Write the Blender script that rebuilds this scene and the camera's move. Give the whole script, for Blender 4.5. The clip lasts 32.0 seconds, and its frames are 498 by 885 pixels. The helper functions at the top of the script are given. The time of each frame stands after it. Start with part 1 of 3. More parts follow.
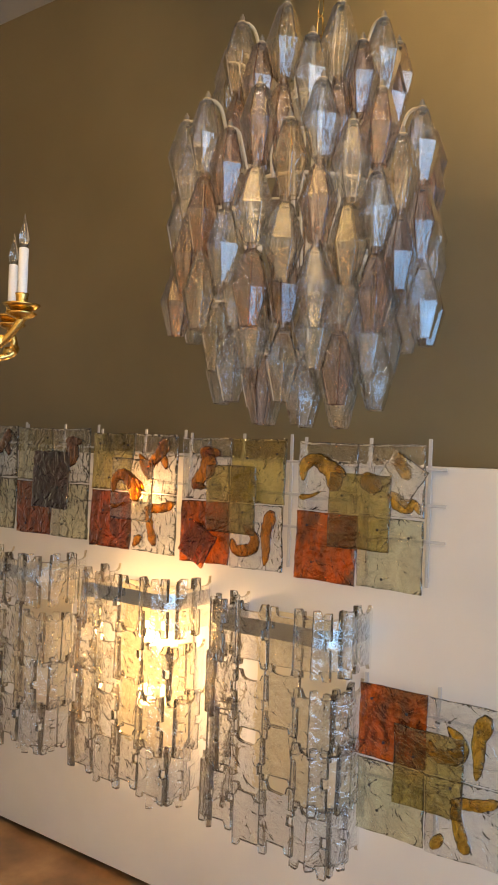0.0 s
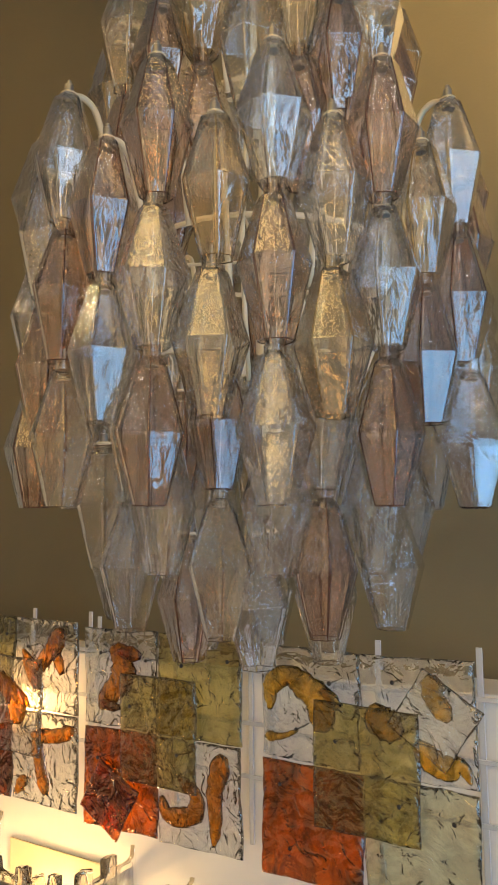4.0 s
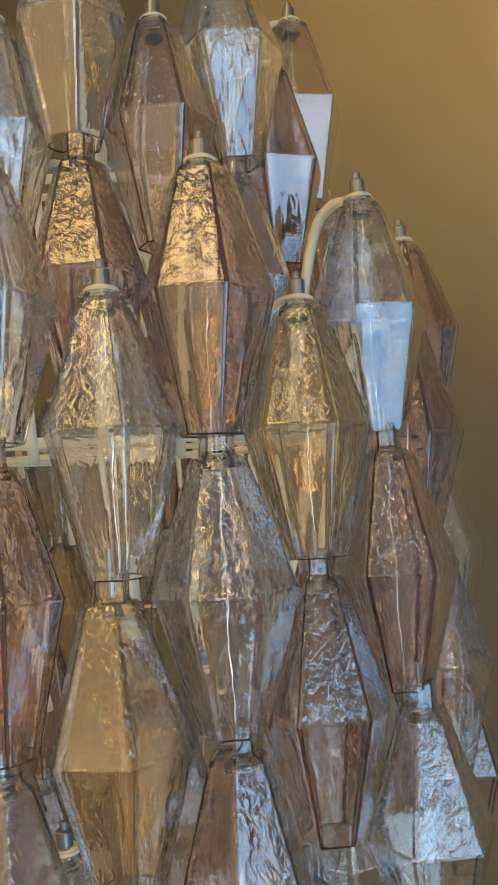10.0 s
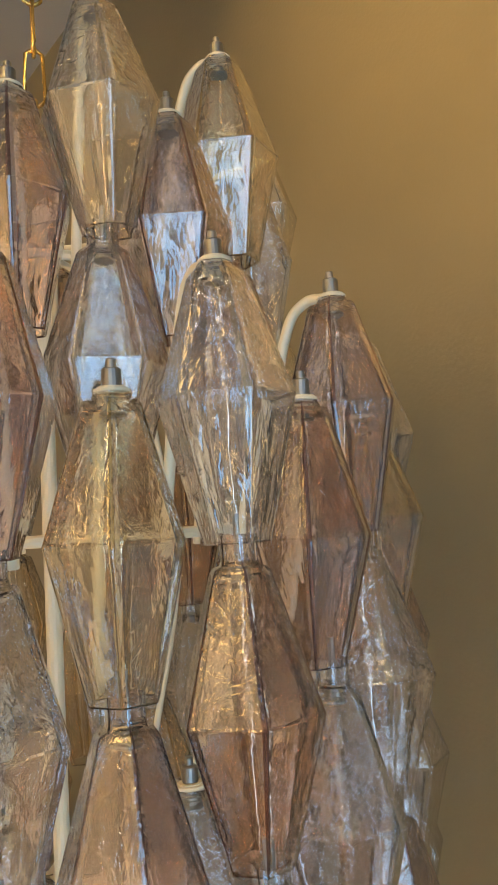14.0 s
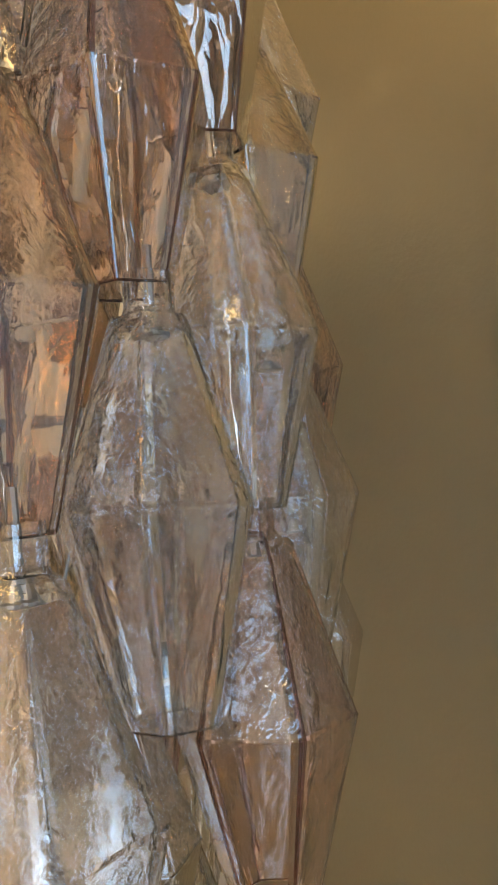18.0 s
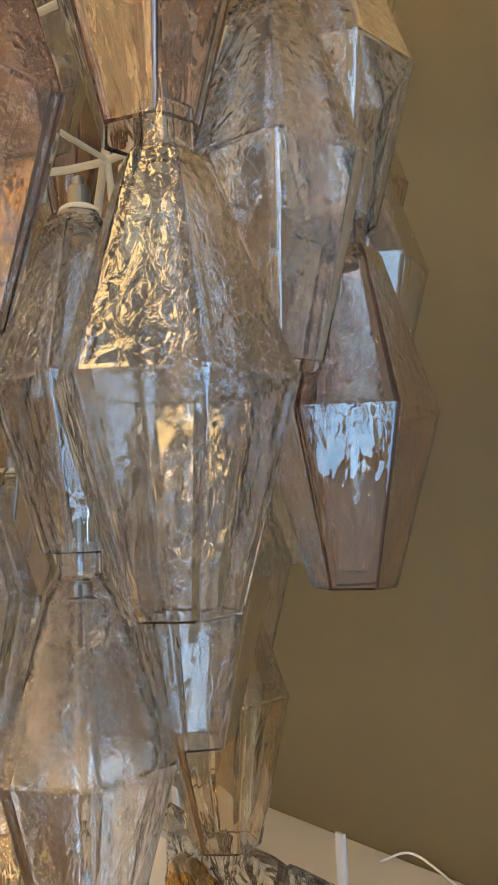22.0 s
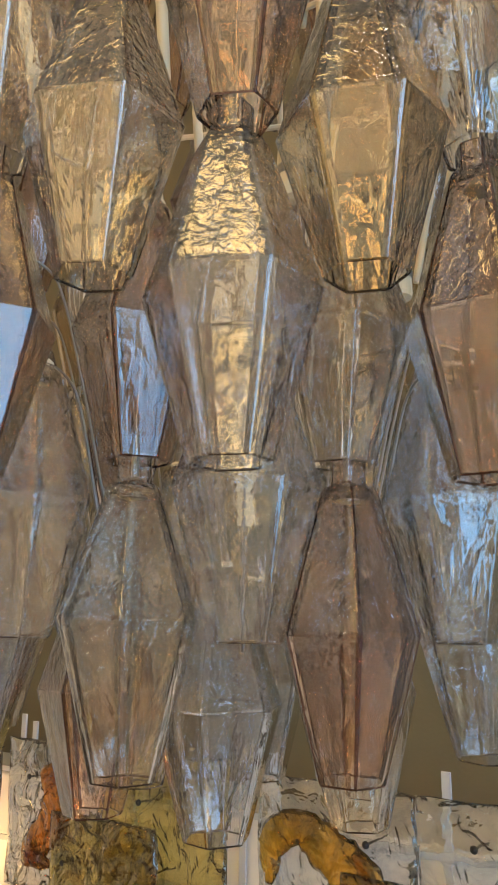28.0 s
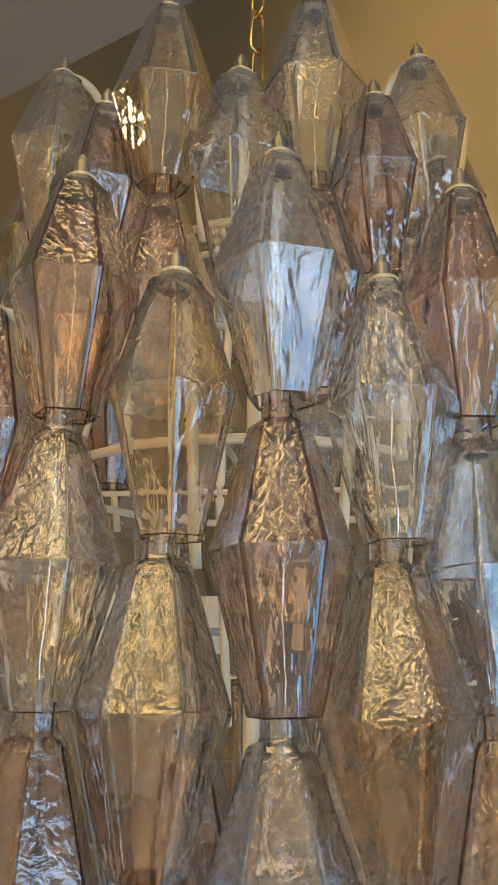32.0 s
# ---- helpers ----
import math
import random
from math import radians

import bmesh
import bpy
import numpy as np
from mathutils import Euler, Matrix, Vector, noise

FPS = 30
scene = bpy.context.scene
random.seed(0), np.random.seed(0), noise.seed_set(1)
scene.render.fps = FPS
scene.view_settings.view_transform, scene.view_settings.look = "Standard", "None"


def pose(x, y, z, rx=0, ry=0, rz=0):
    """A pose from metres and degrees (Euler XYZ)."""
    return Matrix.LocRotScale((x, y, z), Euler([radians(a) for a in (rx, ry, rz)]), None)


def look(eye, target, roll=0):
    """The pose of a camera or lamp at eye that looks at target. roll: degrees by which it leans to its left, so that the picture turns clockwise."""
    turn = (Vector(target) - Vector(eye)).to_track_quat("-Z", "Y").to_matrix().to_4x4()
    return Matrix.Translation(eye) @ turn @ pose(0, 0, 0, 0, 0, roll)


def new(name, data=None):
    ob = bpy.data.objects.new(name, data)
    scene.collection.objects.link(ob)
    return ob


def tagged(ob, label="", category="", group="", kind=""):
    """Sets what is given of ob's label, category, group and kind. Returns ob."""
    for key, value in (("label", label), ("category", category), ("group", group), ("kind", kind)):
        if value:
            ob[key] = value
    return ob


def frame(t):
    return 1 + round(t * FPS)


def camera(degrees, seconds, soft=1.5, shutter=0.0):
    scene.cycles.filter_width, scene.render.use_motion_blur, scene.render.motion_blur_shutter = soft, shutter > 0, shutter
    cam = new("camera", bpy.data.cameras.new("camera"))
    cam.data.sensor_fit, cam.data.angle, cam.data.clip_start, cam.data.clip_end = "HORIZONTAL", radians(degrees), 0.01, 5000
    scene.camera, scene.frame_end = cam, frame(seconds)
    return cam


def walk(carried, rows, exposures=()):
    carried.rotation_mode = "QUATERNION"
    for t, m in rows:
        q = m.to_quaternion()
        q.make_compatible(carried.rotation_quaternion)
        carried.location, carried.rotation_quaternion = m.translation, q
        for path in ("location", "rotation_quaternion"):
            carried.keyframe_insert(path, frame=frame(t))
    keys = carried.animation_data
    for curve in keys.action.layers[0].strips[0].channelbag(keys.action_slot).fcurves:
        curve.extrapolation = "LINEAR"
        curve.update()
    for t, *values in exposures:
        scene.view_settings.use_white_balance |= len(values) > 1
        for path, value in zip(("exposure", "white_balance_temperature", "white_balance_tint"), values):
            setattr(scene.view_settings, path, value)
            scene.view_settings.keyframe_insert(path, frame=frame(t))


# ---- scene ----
cam = camera(34.9, 32.0)
PATH = [
    (0, (-0.032, -0.031, 1.581), (0.018, 1.968, 1.613), 2.0),
    (0.5, (0.026, 0.111, 1.571), (0.095, 2.109, 1.614), 2.2),
    (1, (0.125, 0.288, 1.609), (0.182, 2.286, 1.668), 2.5),
    (1.5, (0.178, 0.448, 1.636), (0.216, 2.445, 1.72), 2.6),
    (2, (0.137, 0.558, 1.698), (0.2, 2.554, 1.809), 2.1),
    (2.5, (0.055, 0.685, 1.723), (0.175, 2.676, 1.864), 1.3),
    (4.5, (0.061, 0.936, 1.906), (0.184, 2.92, 2.129), -1.2),
    (5, (0.117, 0.994, 1.928), (0.193, 2.979, 2.16), -1.2),
    (5.5, (0.148, 1.006, 1.966), (0.182, 2.992, 2.207), -1.2),
    (6, (0.167, 1.019, 2.048), (0.174, 3.006, 2.272), -1.2),
    (6.5, (0.184, 1.046, 2.119), (0.167, 3.036, 2.318), -1.4),
    (7, (0.214, 1.096, 2.201), (0.174, 3.088, 2.366), -1.4),
    (7.5, (0.267, 1.161, 2.257), (0.22, 3.156, 2.386), -1.4),
    (8, (0.299, 1.188, 2.258), (0.24, 3.185, 2.348), -1.5),
    (8.5, (0.303, 1.212, 2.253), (0.254, 3.211, 2.322), -1.9),
    (9, (0.275, 1.264, 2.239), (0.271, 3.262, 2.312), -3.1),
    (9.5, (0.285, 1.302, 2.228), (0.33, 3.3, 2.315), -4.4),
    (10, (0.34, 1.315, 2.242), (0.286, 3.31, 2.37), -4.1),
    (10.5, (0.414, 1.351, 2.254), (0.174, 3.329, 2.417), -3.0),
    (11, (0.463, 1.388, 2.254), (0.073, 3.34, 2.444), -2.7),
    (11.5, (0.516, 1.423, 2.257), (0.008, 3.346, 2.472), -2.7),
    (12, (0.539, 1.414, 2.288), (-0.028, 3.319, 2.509), -3.1),
    (12.5, (0.538, 1.398, 2.329), (-0.04, 3.299, 2.553), -3.5),
    (13, (0.54, 1.402, 2.333), (-0.045, 3.3, 2.568), -3.7),
    (13.5, (0.565, 1.419, 2.312), (-0.02, 3.317, 2.548), -3.8),
    (14, (0.591, 1.451, 2.288), (0.007, 3.351, 2.516), -3.9),
    (14.5, (0.61, 1.497, 2.255), (0.022, 3.395, 2.487), -4.2),
    (15, (0.621, 1.538, 2.23), (0.044, 3.443, 2.424), -4.4),
    (15.5, (0.626, 1.562, 2.21), (0.05, 3.469, 2.392), -4.6),
    (17.5, (0.626, 1.66, 2.127), (0.042, 3.57, 2.222), -5.2),
    (18, (0.613, 1.674, 2.094), (0.03, 3.583, 2.223), -4.9),
    (18.5, (0.606, 1.682, 2.073), (-0.008, 3.582, 2.198), -4.8),
    (19, (0.598, 1.671, 2.057), (0.003, 3.576, 2.193), -4.5),
    (19.5, (0.604, 1.673, 2.031), (-0.002, 3.574, 2.162), -4.1),
    (20, (0.593, 1.685, 2.005), (-0.039, 3.577, 2.148), -3.6),
    (20.5, (0.576, 1.682, 1.977), (-0.04, 3.578, 2.14), -3.2),
    (21, (0.57, 1.683, 1.962), (-0.032, 3.581, 2.15), -2.9),
    (21.5, (0.564, 1.666, 1.941), (-0.015, 3.568, 2.158), -2.6),
    (22, (0.553, 1.648, 1.915), (0.0, 3.555, 2.162), -2.2),
    (22.5, (0.54, 1.642, 1.899), (0.017, 3.552, 2.176), -2.0),
    (23, (0.533, 1.615, 1.888), (0.027, 3.525, 2.195), -1.6),
    (23.5, (0.528, 1.587, 1.876), (0.039, 3.497, 2.211), -1.3),
    (24, (0.51, 1.559, 1.864), (0.042, 3.469, 2.226), -0.8),
    (24.5, (0.481, 1.537, 1.85), (0.049, 3.453, 2.228), -0.2),
    (26.5, (0.302, 1.48, 1.804), (0.204, 3.43, 2.24), -0.0),
    (27, (0.246, 1.461, 1.803), (0.231, 3.414, 2.233), 0.1),
    (27.5, (0.2, 1.446, 1.802), (0.221, 3.398, 2.24), 0.3),
    (28, (0.157, 1.43, 1.808), (0.199, 3.377, 2.263), 0.2),
    (28.5, (0.139, 1.404, 1.826), (0.213, 3.347, 2.297), -0.3),
    (29, (0.131, 1.368, 1.855), (0.218, 3.304, 2.347), -0.4),
    (29.5, (0.113, 1.348, 1.9), (0.23, 3.282, 2.398), -0.5),
    (30, (0.108, 1.339, 1.948), (0.232, 3.272, 2.446), -0.6),
    (30.5, (0.099, 1.347, 1.998), (0.233, 3.28, 2.494), -0.6),
    (31, (0.094, 1.336, 2.042), (0.237, 3.267, 2.542), -0.4),
    (31.5, (0.093, 1.339, 2.086), (0.263, 3.266, 2.595), -0.2),
    (32, (0.087, 1.326, 2.111), (0.28, 3.236, 2.673), -0.1),
]
EXPOSURES = [(0, 0.2, 7500, 20), (2, 0.08, 7500, 19), (5, 0.2, 6900, 12), (9, 0.17, 6900, 12), (11, 0.22, 7100, 13), (13, 0.46, 7700, 16), (16, 0.62, 7800, 17), (18, 0.64, 7800, 17), (20, 0.54, 7600, 16), (23, 0.44, 7600, 16), (25, 0.4, 7400, 15), (28, 0.32, 7000, 13), (32, 0.2, 6900, 13)]
walk(cam, [(t, look(eye, target, roll)) for t, eye, target, roll in PATH], EXPOSURES)

# ---- daylight, lamps ----
scene.cycles.max_bounces = 40
scene.cycles.transmission_bounces = 28
scene.cycles.glossy_bounces = 28
scene.cycles.transparent_max_bounces = 40
world = bpy.data.worlds.new("world")
scene.world = world
world.use_nodes = True
wn = world.node_tree.nodes
sky = wn.new("ShaderNodeTexSky")
sky.sky_type = "NISHITA"
sky.sun_disc = False
sky.sun_elevation, sky.sun_rotation = radians(35), radians(150)
world.node_tree.links.new(sky.outputs[0], wn["Background"].inputs[0])
wn["Background"].inputs[1].default_value = 0.1

# the room stands square to its back wall: s runs along that wall, d into it
TURN = -36.8
ROOM = Matrix.Rotation(radians(TURN), 4, "Z")
FLOOR, CEIL = -0.04, 3.62
S0, S1, D0, D1 = -5.2, 2.9, -1.5, 2.32


def room(s, d, z):
    return ROOM @ Vector((s, d, z))


def lamp(name, kind, at, energy, color, aim=None, **more):
    data = bpy.data.lights.new(name, kind)
    data.energy, data.color = energy, color
    if "size" in more:
        data.shape, data.size, data.size_y = "RECTANGLE", more["size"], more["size_y"]
    if "radius" in more:
        data.shadow_soft_size = more["radius"]
    if "spot" in more:
        data.spot_size, data.spot_blend = radians(more["spot"]), 0.8
    ob = new(name, data)
    ob.matrix_world = look(at, aim) if aim is not None else Matrix.Translation(at)
    return ob


DAY = (0.23, 0.57, 1.0)
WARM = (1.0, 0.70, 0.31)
# windows: front wall and the end wall behind the camera
HEAD_Z = 2.95
FRONT_BAYS, END_BAYS = [(1.72, 2.72)], [(-0.9, 1.75)]
lamp("daylight_front", "AREA", room(2.22, D0 + 0.12, HEAD_Z / 2), 40, DAY, room(2.22, 0, HEAD_Z / 2), size=0.94, size_y=HEAD_Z - 0.1)
lamp("daylight_end", "AREA", room(S1 - 0.12, 0.425, HEAD_Z / 2), 104, DAY, room(0, 0.425, HEAD_Z / 2), size=2.58, size_y=HEAD_Z - 0.1)
# unseen warm spots, added to brighten the walls and make the glass sparkle
FILL_SPOTS = [(-0.5, 1.0, (-0.72, 2.3, 3.18), 112, 64), (-2.6, 0.4, (-2.9, 2.28, 3.1), 34, 80), (0.9, -0.7, (-0.9, 2.2, 1.3), 9, 95), (-2.6, 0.1, (-2.3, 2.2, 0.9), 7, 95),
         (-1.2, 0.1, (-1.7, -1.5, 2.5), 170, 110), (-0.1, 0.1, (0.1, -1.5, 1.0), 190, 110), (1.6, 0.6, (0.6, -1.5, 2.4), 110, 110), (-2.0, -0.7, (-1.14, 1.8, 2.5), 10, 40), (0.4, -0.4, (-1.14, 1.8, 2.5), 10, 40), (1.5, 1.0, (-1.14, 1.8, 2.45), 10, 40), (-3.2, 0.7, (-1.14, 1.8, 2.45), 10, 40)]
for s, d, aim, watts, cone in FILL_SPOTS:
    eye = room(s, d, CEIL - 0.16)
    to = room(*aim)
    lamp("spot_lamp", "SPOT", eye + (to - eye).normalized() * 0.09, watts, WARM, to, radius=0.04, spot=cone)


# ---- materials ----
def base(name, color, rough=0.5, metal=0.0, **more):
    m = bpy.data.materials.new(name)
    m.use_nodes = True
    b = m.node_tree.nodes["Principled BSDF"]
    b.inputs["Base Color"].default_value = (*color, 1)
    b.inputs["Roughness"].default_value = rough
    b.inputs["Metallic"].default_value = metal
    for key, value in more.items():
        b.inputs[key.replace("_", " ")].default_value = value
    return m, m.node_tree.nodes, m.node_tree.links, b


def add_noise(n, l, scale, detail=4.0, coord="Object", stretch=(1, 1, 1), rand=False):
    tc = n.new("ShaderNodeTexCoord")
    mp = n.new("ShaderNodeMapping")
    mp.inputs["Scale"].default_value = stretch
    l.new(tc.outputs[coord], mp.inputs["Vector"])
    if rand:
        oi = n.new("ShaderNodeObjectInfo")
        mul = n.new("ShaderNodeMath")
        mul.operation = "MULTIPLY"
        mul.inputs[1].default_value = 37.0
        l.new(oi.outputs["Random"], mul.inputs[0])
        l.new(mul.outputs[0], mp.inputs["Location"])
    t = n.new("ShaderNodeTexNoise")
    t.inputs["Scale"].default_value, t.inputs["Detail"].default_value = scale, detail
    l.new(mp.outputs[0], t.inputs["Vector"])
    return t


def ramp(n, l, source, stops):
    r = n.new("ShaderNodeValToRGB")
    while len(r.color_ramp.elements) < len(stops):
        r.color_ramp.elements.new(0.5)
    for e, (at, c) in zip(r.color_ramp.elements, stops):
        e.position, e.color = at, (*c, 1)
    l.new(source, r.inputs[0])
    return r


def bump(n, l, b, height, strength, distance):
    k = n.new("ShaderNodeBump")
    k.inputs["Strength"].default_value, k.inputs["Distance"].default_value = strength, distance
    l.new(height, k.inputs["Height"])
    l.new(k.outputs[0], b.inputs["Normal"])
    return k


def plaster(name, c0, c1, scale, rough=0.6, relief=0.15):
    m, n, l, b = base(name, c0, rough)
    big = add_noise(n, l, scale, 5.0)
    r = ramp(n, l, big.outputs[0], [(0.3, c0), (0.7, c1)])
    l.new(r.outputs[0], b.inputs["Base Color"])
    fine = add_noise(n, l, 160.0, 3.0)
    bump(n, l, b, fine.outputs[0], relief, 0.002)
    return m


GLASSY = set()


def clear_body(m, n, l, b, colour, height, strength, distance, ior=1.45, rough=0.0, shine=1.45, dust_haze=0.004, calm=1.0, inside=False):
    """Real glass: bends and mirrors light, with a rippled surface and a thin, patchy dusty film that also paints in a
    milky haze; calm: share of the ripple that bends light.
    """
    n.remove(b)
    ripples = []
    for share in (1.0, calm):
        k = n.new("ShaderNodeBump")
        k.inputs["Strength"].default_value, k.inputs["Distance"].default_value = strength, distance * share
        l.new(height, k.inputs["Height"])
        ripples.append(k)
    bent, mirror, mix = n.new("ShaderNodeBsdfRefraction"), n.new("ShaderNodeBsdfAnisotropic"), n.new("ShaderNodeMixShader")
    bent.inputs["IOR"].default_value, bent.inputs["Roughness"].default_value = ior, rough
    mirror.inputs["Roughness"].default_value = 0.02
    fr, gain = n.new("ShaderNodeFresnel"), n.new("ShaderNodeMapRange")
    fr.inputs["IOR"].default_value = ior
    # the gloss of both faces of the thin wall sits on the outer one
    gain.inputs["From Min"].default_value, gain.inputs["From Max"].default_value = (0.1, 1.0) if inside else (0.0, 1.0 / shine)
    l.new(fr.outputs[0], gain.inputs["Value"])
    l.new(gain.outputs["Result"], mix.inputs[0])
    l.new(colour, bent.inputs["Color"])
    l.new(ripples[1].outputs[0], bent.inputs["Normal"])
    l.new(ripples[0].outputs[0], mirror.inputs["Normal"])
    l.new(ripples[0].outputs[0], fr.inputs["Normal"])
    l.new(bent.outputs[0], mix.inputs[1])
    l.new(mirror.outputs[0], mix.inputs[2])
    out = [x for x in n if x.bl_idname == "ShaderNodeOutputMaterial"][0]
    GLASSY.add(m.name)
    if inside:
        l.new(mix.outputs[0], out.inputs["Surface"])
        return m
    # pale dusty film; its white also paints in haze that lifts the darks
    veil, film, cover = n.new("ShaderNodeBsdfDiffuse"), n.new("ShaderNodeMixShader"), n.new("ShaderNodeMapRange")
    veil.inputs["Color"].default_value = (0.86, 0.85, 0.83, 1)
    cover.inputs["From Min"].default_value, cover.inputs["From Max"].default_value = 0.3, 0.7
    cover.inputs["To Min"].default_value, cover.inputs["To Max"].default_value = dust_haze * 0.5, dust_haze * 1.5
    l.new(add_noise(n, l, 45.0, 4.0, rand=True).outputs[0], cover.inputs["Value"])
    l.new(cover.outputs["Result"], film.inputs[0])
    l.new(mix.outputs[0], film.inputs[1])
    l.new(veil.outputs[0], film.inputs[2])
    l.new(film.outputs[0], out.inputs["Surface"])
    return m


def glass(name, tint, streak=1.0, vary=0.03, ior=1.45, other=None, inside=False):
    """Blown glass, crinkled above the waist and drawn into upright streaks below; pieces differ a little in depth of colour."""
    m, n, l, b = base(name, tint)
    oi = n.new("ShaderNodeObjectInfo")
    lo = tuple(max(0.0, c - vary * (1.4 - c)) for c in tint)
    hi = other or tuple(min(1.0, c + vary * 0.4) for c in tint)
    r = ramp(n, l, oi.outputs["Random"], [(0.0, lo), (1.0, hi)])
    crinkle = add_noise(n, l, 125.0, 2.8, stretch=(1, 1, 0.8), rand=True)
    crinkle.inputs["Distortion"].default_value = 0.9
    drawn = add_noise(n, l, 70.0, 2.4, stretch=(1, 1, 0.3), rand=True)
    drawn.inputs["Distortion"].default_value = 0.5
    where, axis, low = n.new("ShaderNodeTexCoord"), n.new("ShaderNodeSeparateXYZ"), n.new("ShaderNodeMapRange")
    l.new(where.outputs["Object"], axis.inputs[0])
    l.new(axis.outputs["Z"], low.inputs["Value"])
    low.inputs["From Min"].default_value, low.inputs["From Max"].default_value = 0.075, 0.105
    mix = n.new("ShaderNodeMix")
    l.new(low.outputs["Result"], mix.inputs["Factor"])
    l.new(drawn.outputs[0], mix.inputs["A"])
    l.new(crinkle.outputs[0], mix.inputs["B"])
    wave = add_noise(n, l, 17.0, 0.5, stretch=(1, 1, 0.6), rand=True)
    total = n.new("ShaderNodeMath")
    total.operation = "MULTIPLY_ADD"
    total.inputs[1].default_value = 1.6
    l.new(wave.outputs[0], total.inputs[0])
    l.new(mix.outputs["Result"], total.inputs[2])
    return clear_body(m, n, l, b, r.outputs[0], total.outputs[0], streak, 0.0013, ior=ior, shine=3.6, dust_haze=0.004, calm=0.4, inside=inside)


OLIVE = plaster("olive_wall_paint", (0.112, 0.092, 0.052), (0.148, 0.121, 0.069), 1.6, 0.38)
CREAM = plaster("cream_wall_paint", (0.72, 0.65, 0.50), (0.78, 0.71, 0.56), 1.4, 0.7)
CEILING = plaster("grey_ceiling_paint", (0.33, 0.31, 0.27), (0.40, 0.38, 0.33), 1.2, 0.8)
WHITE = plaster("white_board_paint", (0.55, 0.535, 0.51), (0.61, 0.595, 0.57), 2.5, 0.55, 0.05)
DARK = plaster("dark_plinth_paint", (0.035, 0.035, 0.04), (0.05, 0.05, 0.055), 6.0, 0.5)
FLOORM, n_, l_, b_ = base("brown_floor_varnish", (0.12, 0.06, 0.03), 0.28)
t_ = add_noise(n_, l_, 5.0, 7.0)
r_ = ramp(n_, l_, t_.outputs[0], [(0.3, (0.08, 0.042, 0.02)), (0.5, (0.19, 0.105, 0.05)), (0.72, (0.33, 0.21, 0.11))])
l_.new(r_.outputs[0], b_.inputs["Base Color"])
PALE, PINK, GOLD, GREY = (0.994, 0.996, 0.999), (0.952, 0.90, 0.884), (0.984, 0.945, 0.875), (0.985, 0.977, 0.955)
PEACH = (0.964, 0.902, 0.857)
CLEAR, CLEAR_IN, CLEAR_RIDGE = glass("clear_glass", PALE), glass("clear_glass_inside", PALE, inside=True), glass("clear_glass_ridge", (0.955, 0.97, 0.985))
ROSE, ROSE_IN, ROSE_RIDGE = glass("smoky_rose_glass", PINK, other=PEACH), glass("smoky_rose_glass_inside", PINK, other=PEACH, inside=True), glass("smoky_rose_glass_ridge", (0.38, 0.21, 0.18))
AMBER, AMBER_IN, AMBER_RIDGE = glass("pale_amber_glass", GOLD), glass("pale_amber_glass_inside", GOLD, inside=True), glass("pale_amber_glass_ridge", (0.84, 0.70, 0.44))
SMOKE, SMOKE_IN, SMOKE_RIDGE = glass("pale_smoke_glass", GREY), glass("pale_smoke_glass_inside", GREY, inside=True), glass("pale_smoke_glass_ridge", (0.90, 0.88, 0.84))
BULB = glass("bulb_glass", (0.99, 0.99, 0.99), 0.0, 0.0)
STEEL = base("bright_steel_wire", (0.75, 0.73, 0.68), 0.18, 1.0)[0]
NICKEL = base("brushed_nickel", (0.22, 0.215, 0.2), 0.4, 1.0)[0]
CHROME = base("polished_steel_band", (0.62, 0.64, 0.68), 0.16, 1.0)[0]
BRASS, n_, l_, b_ = base("gilt_brass", (0.72, 0.48, 0.16), 0.25, 1.0)
bump(n_, l_, b_, add_noise(n_, l_, 260.0, 3.0).outputs[0], 0.35, 0.002)
IVORY = base("ivory_enamel", (0.47, 0.40, 0.27), 0.35)[0]
CANDLE = base("white_candle_sleeve", (0.82, 0.82, 0.80), 0.4)[0]
BLACK = base("dark_iron", (0.03, 0.028, 0.025), 0.45, 0.6)[0]
PLASTIC = base("clear_grey_plastic", (0.42, 0.43, 0.44), 0.25)[0]
PANE = base("window_glass", (0.97, 0.98, 0.99), 0.0, Transmission_Weight=1.0, IOR=1.1)[0]


def glow(name, color, strength):
    m, n, l, b = base(name, (0.9, 0.85, 0.7), 0.4)
    b.inputs["Emission Color"].default_value = (*color, 1)
    b.inputs["Emission Strength"].default_value = strength
    return m


LIT = glow("lit_bulb", (1.0, 0.66, 0.28), 240.0)
LIT_SMALL = glow("lit_small_bulb", (1.0, 0.62, 0.24), 170.0)
DRUM = glow("lit_diffuser", (1.0, 0.68, 0.24), 5.6)
FILL_FACE = glow("fill_spot_face", (1.0, 0.72, 0.40), 40.0)


def tile_glass(name, ground, mottle=0.72, relief_by=0.8, fine=22.0, dust_haze=0.004, calm=0.3, grain=13.0):
    """Cast tile glass, wavy and unevenly deep in colour."""
    m, n, l, b = base(name, ground)
    relief = add_noise(n, l, fine, 2.2, stretch=(1, 3, 1), rand=True)
    relief.inputs["Distortion"].default_value = 1.2
    body = add_noise(n, l, grain, 3.0, stretch=(1.5, 1, 0.7), rand=True)
    body.inputs["Distortion"].default_value = 1.0
    r = ramp(n, l, body.outputs[0], [(0.38, tuple(c * mottle for c in ground)), (0.6, ground)])
    return clear_body(m, n, l, b, r.outputs[0], relief.outputs[0], relief_by, 0.016, ior=1.45, rough=0.0, shine=3.0, dust_haze=dust_haze, calm=calm)


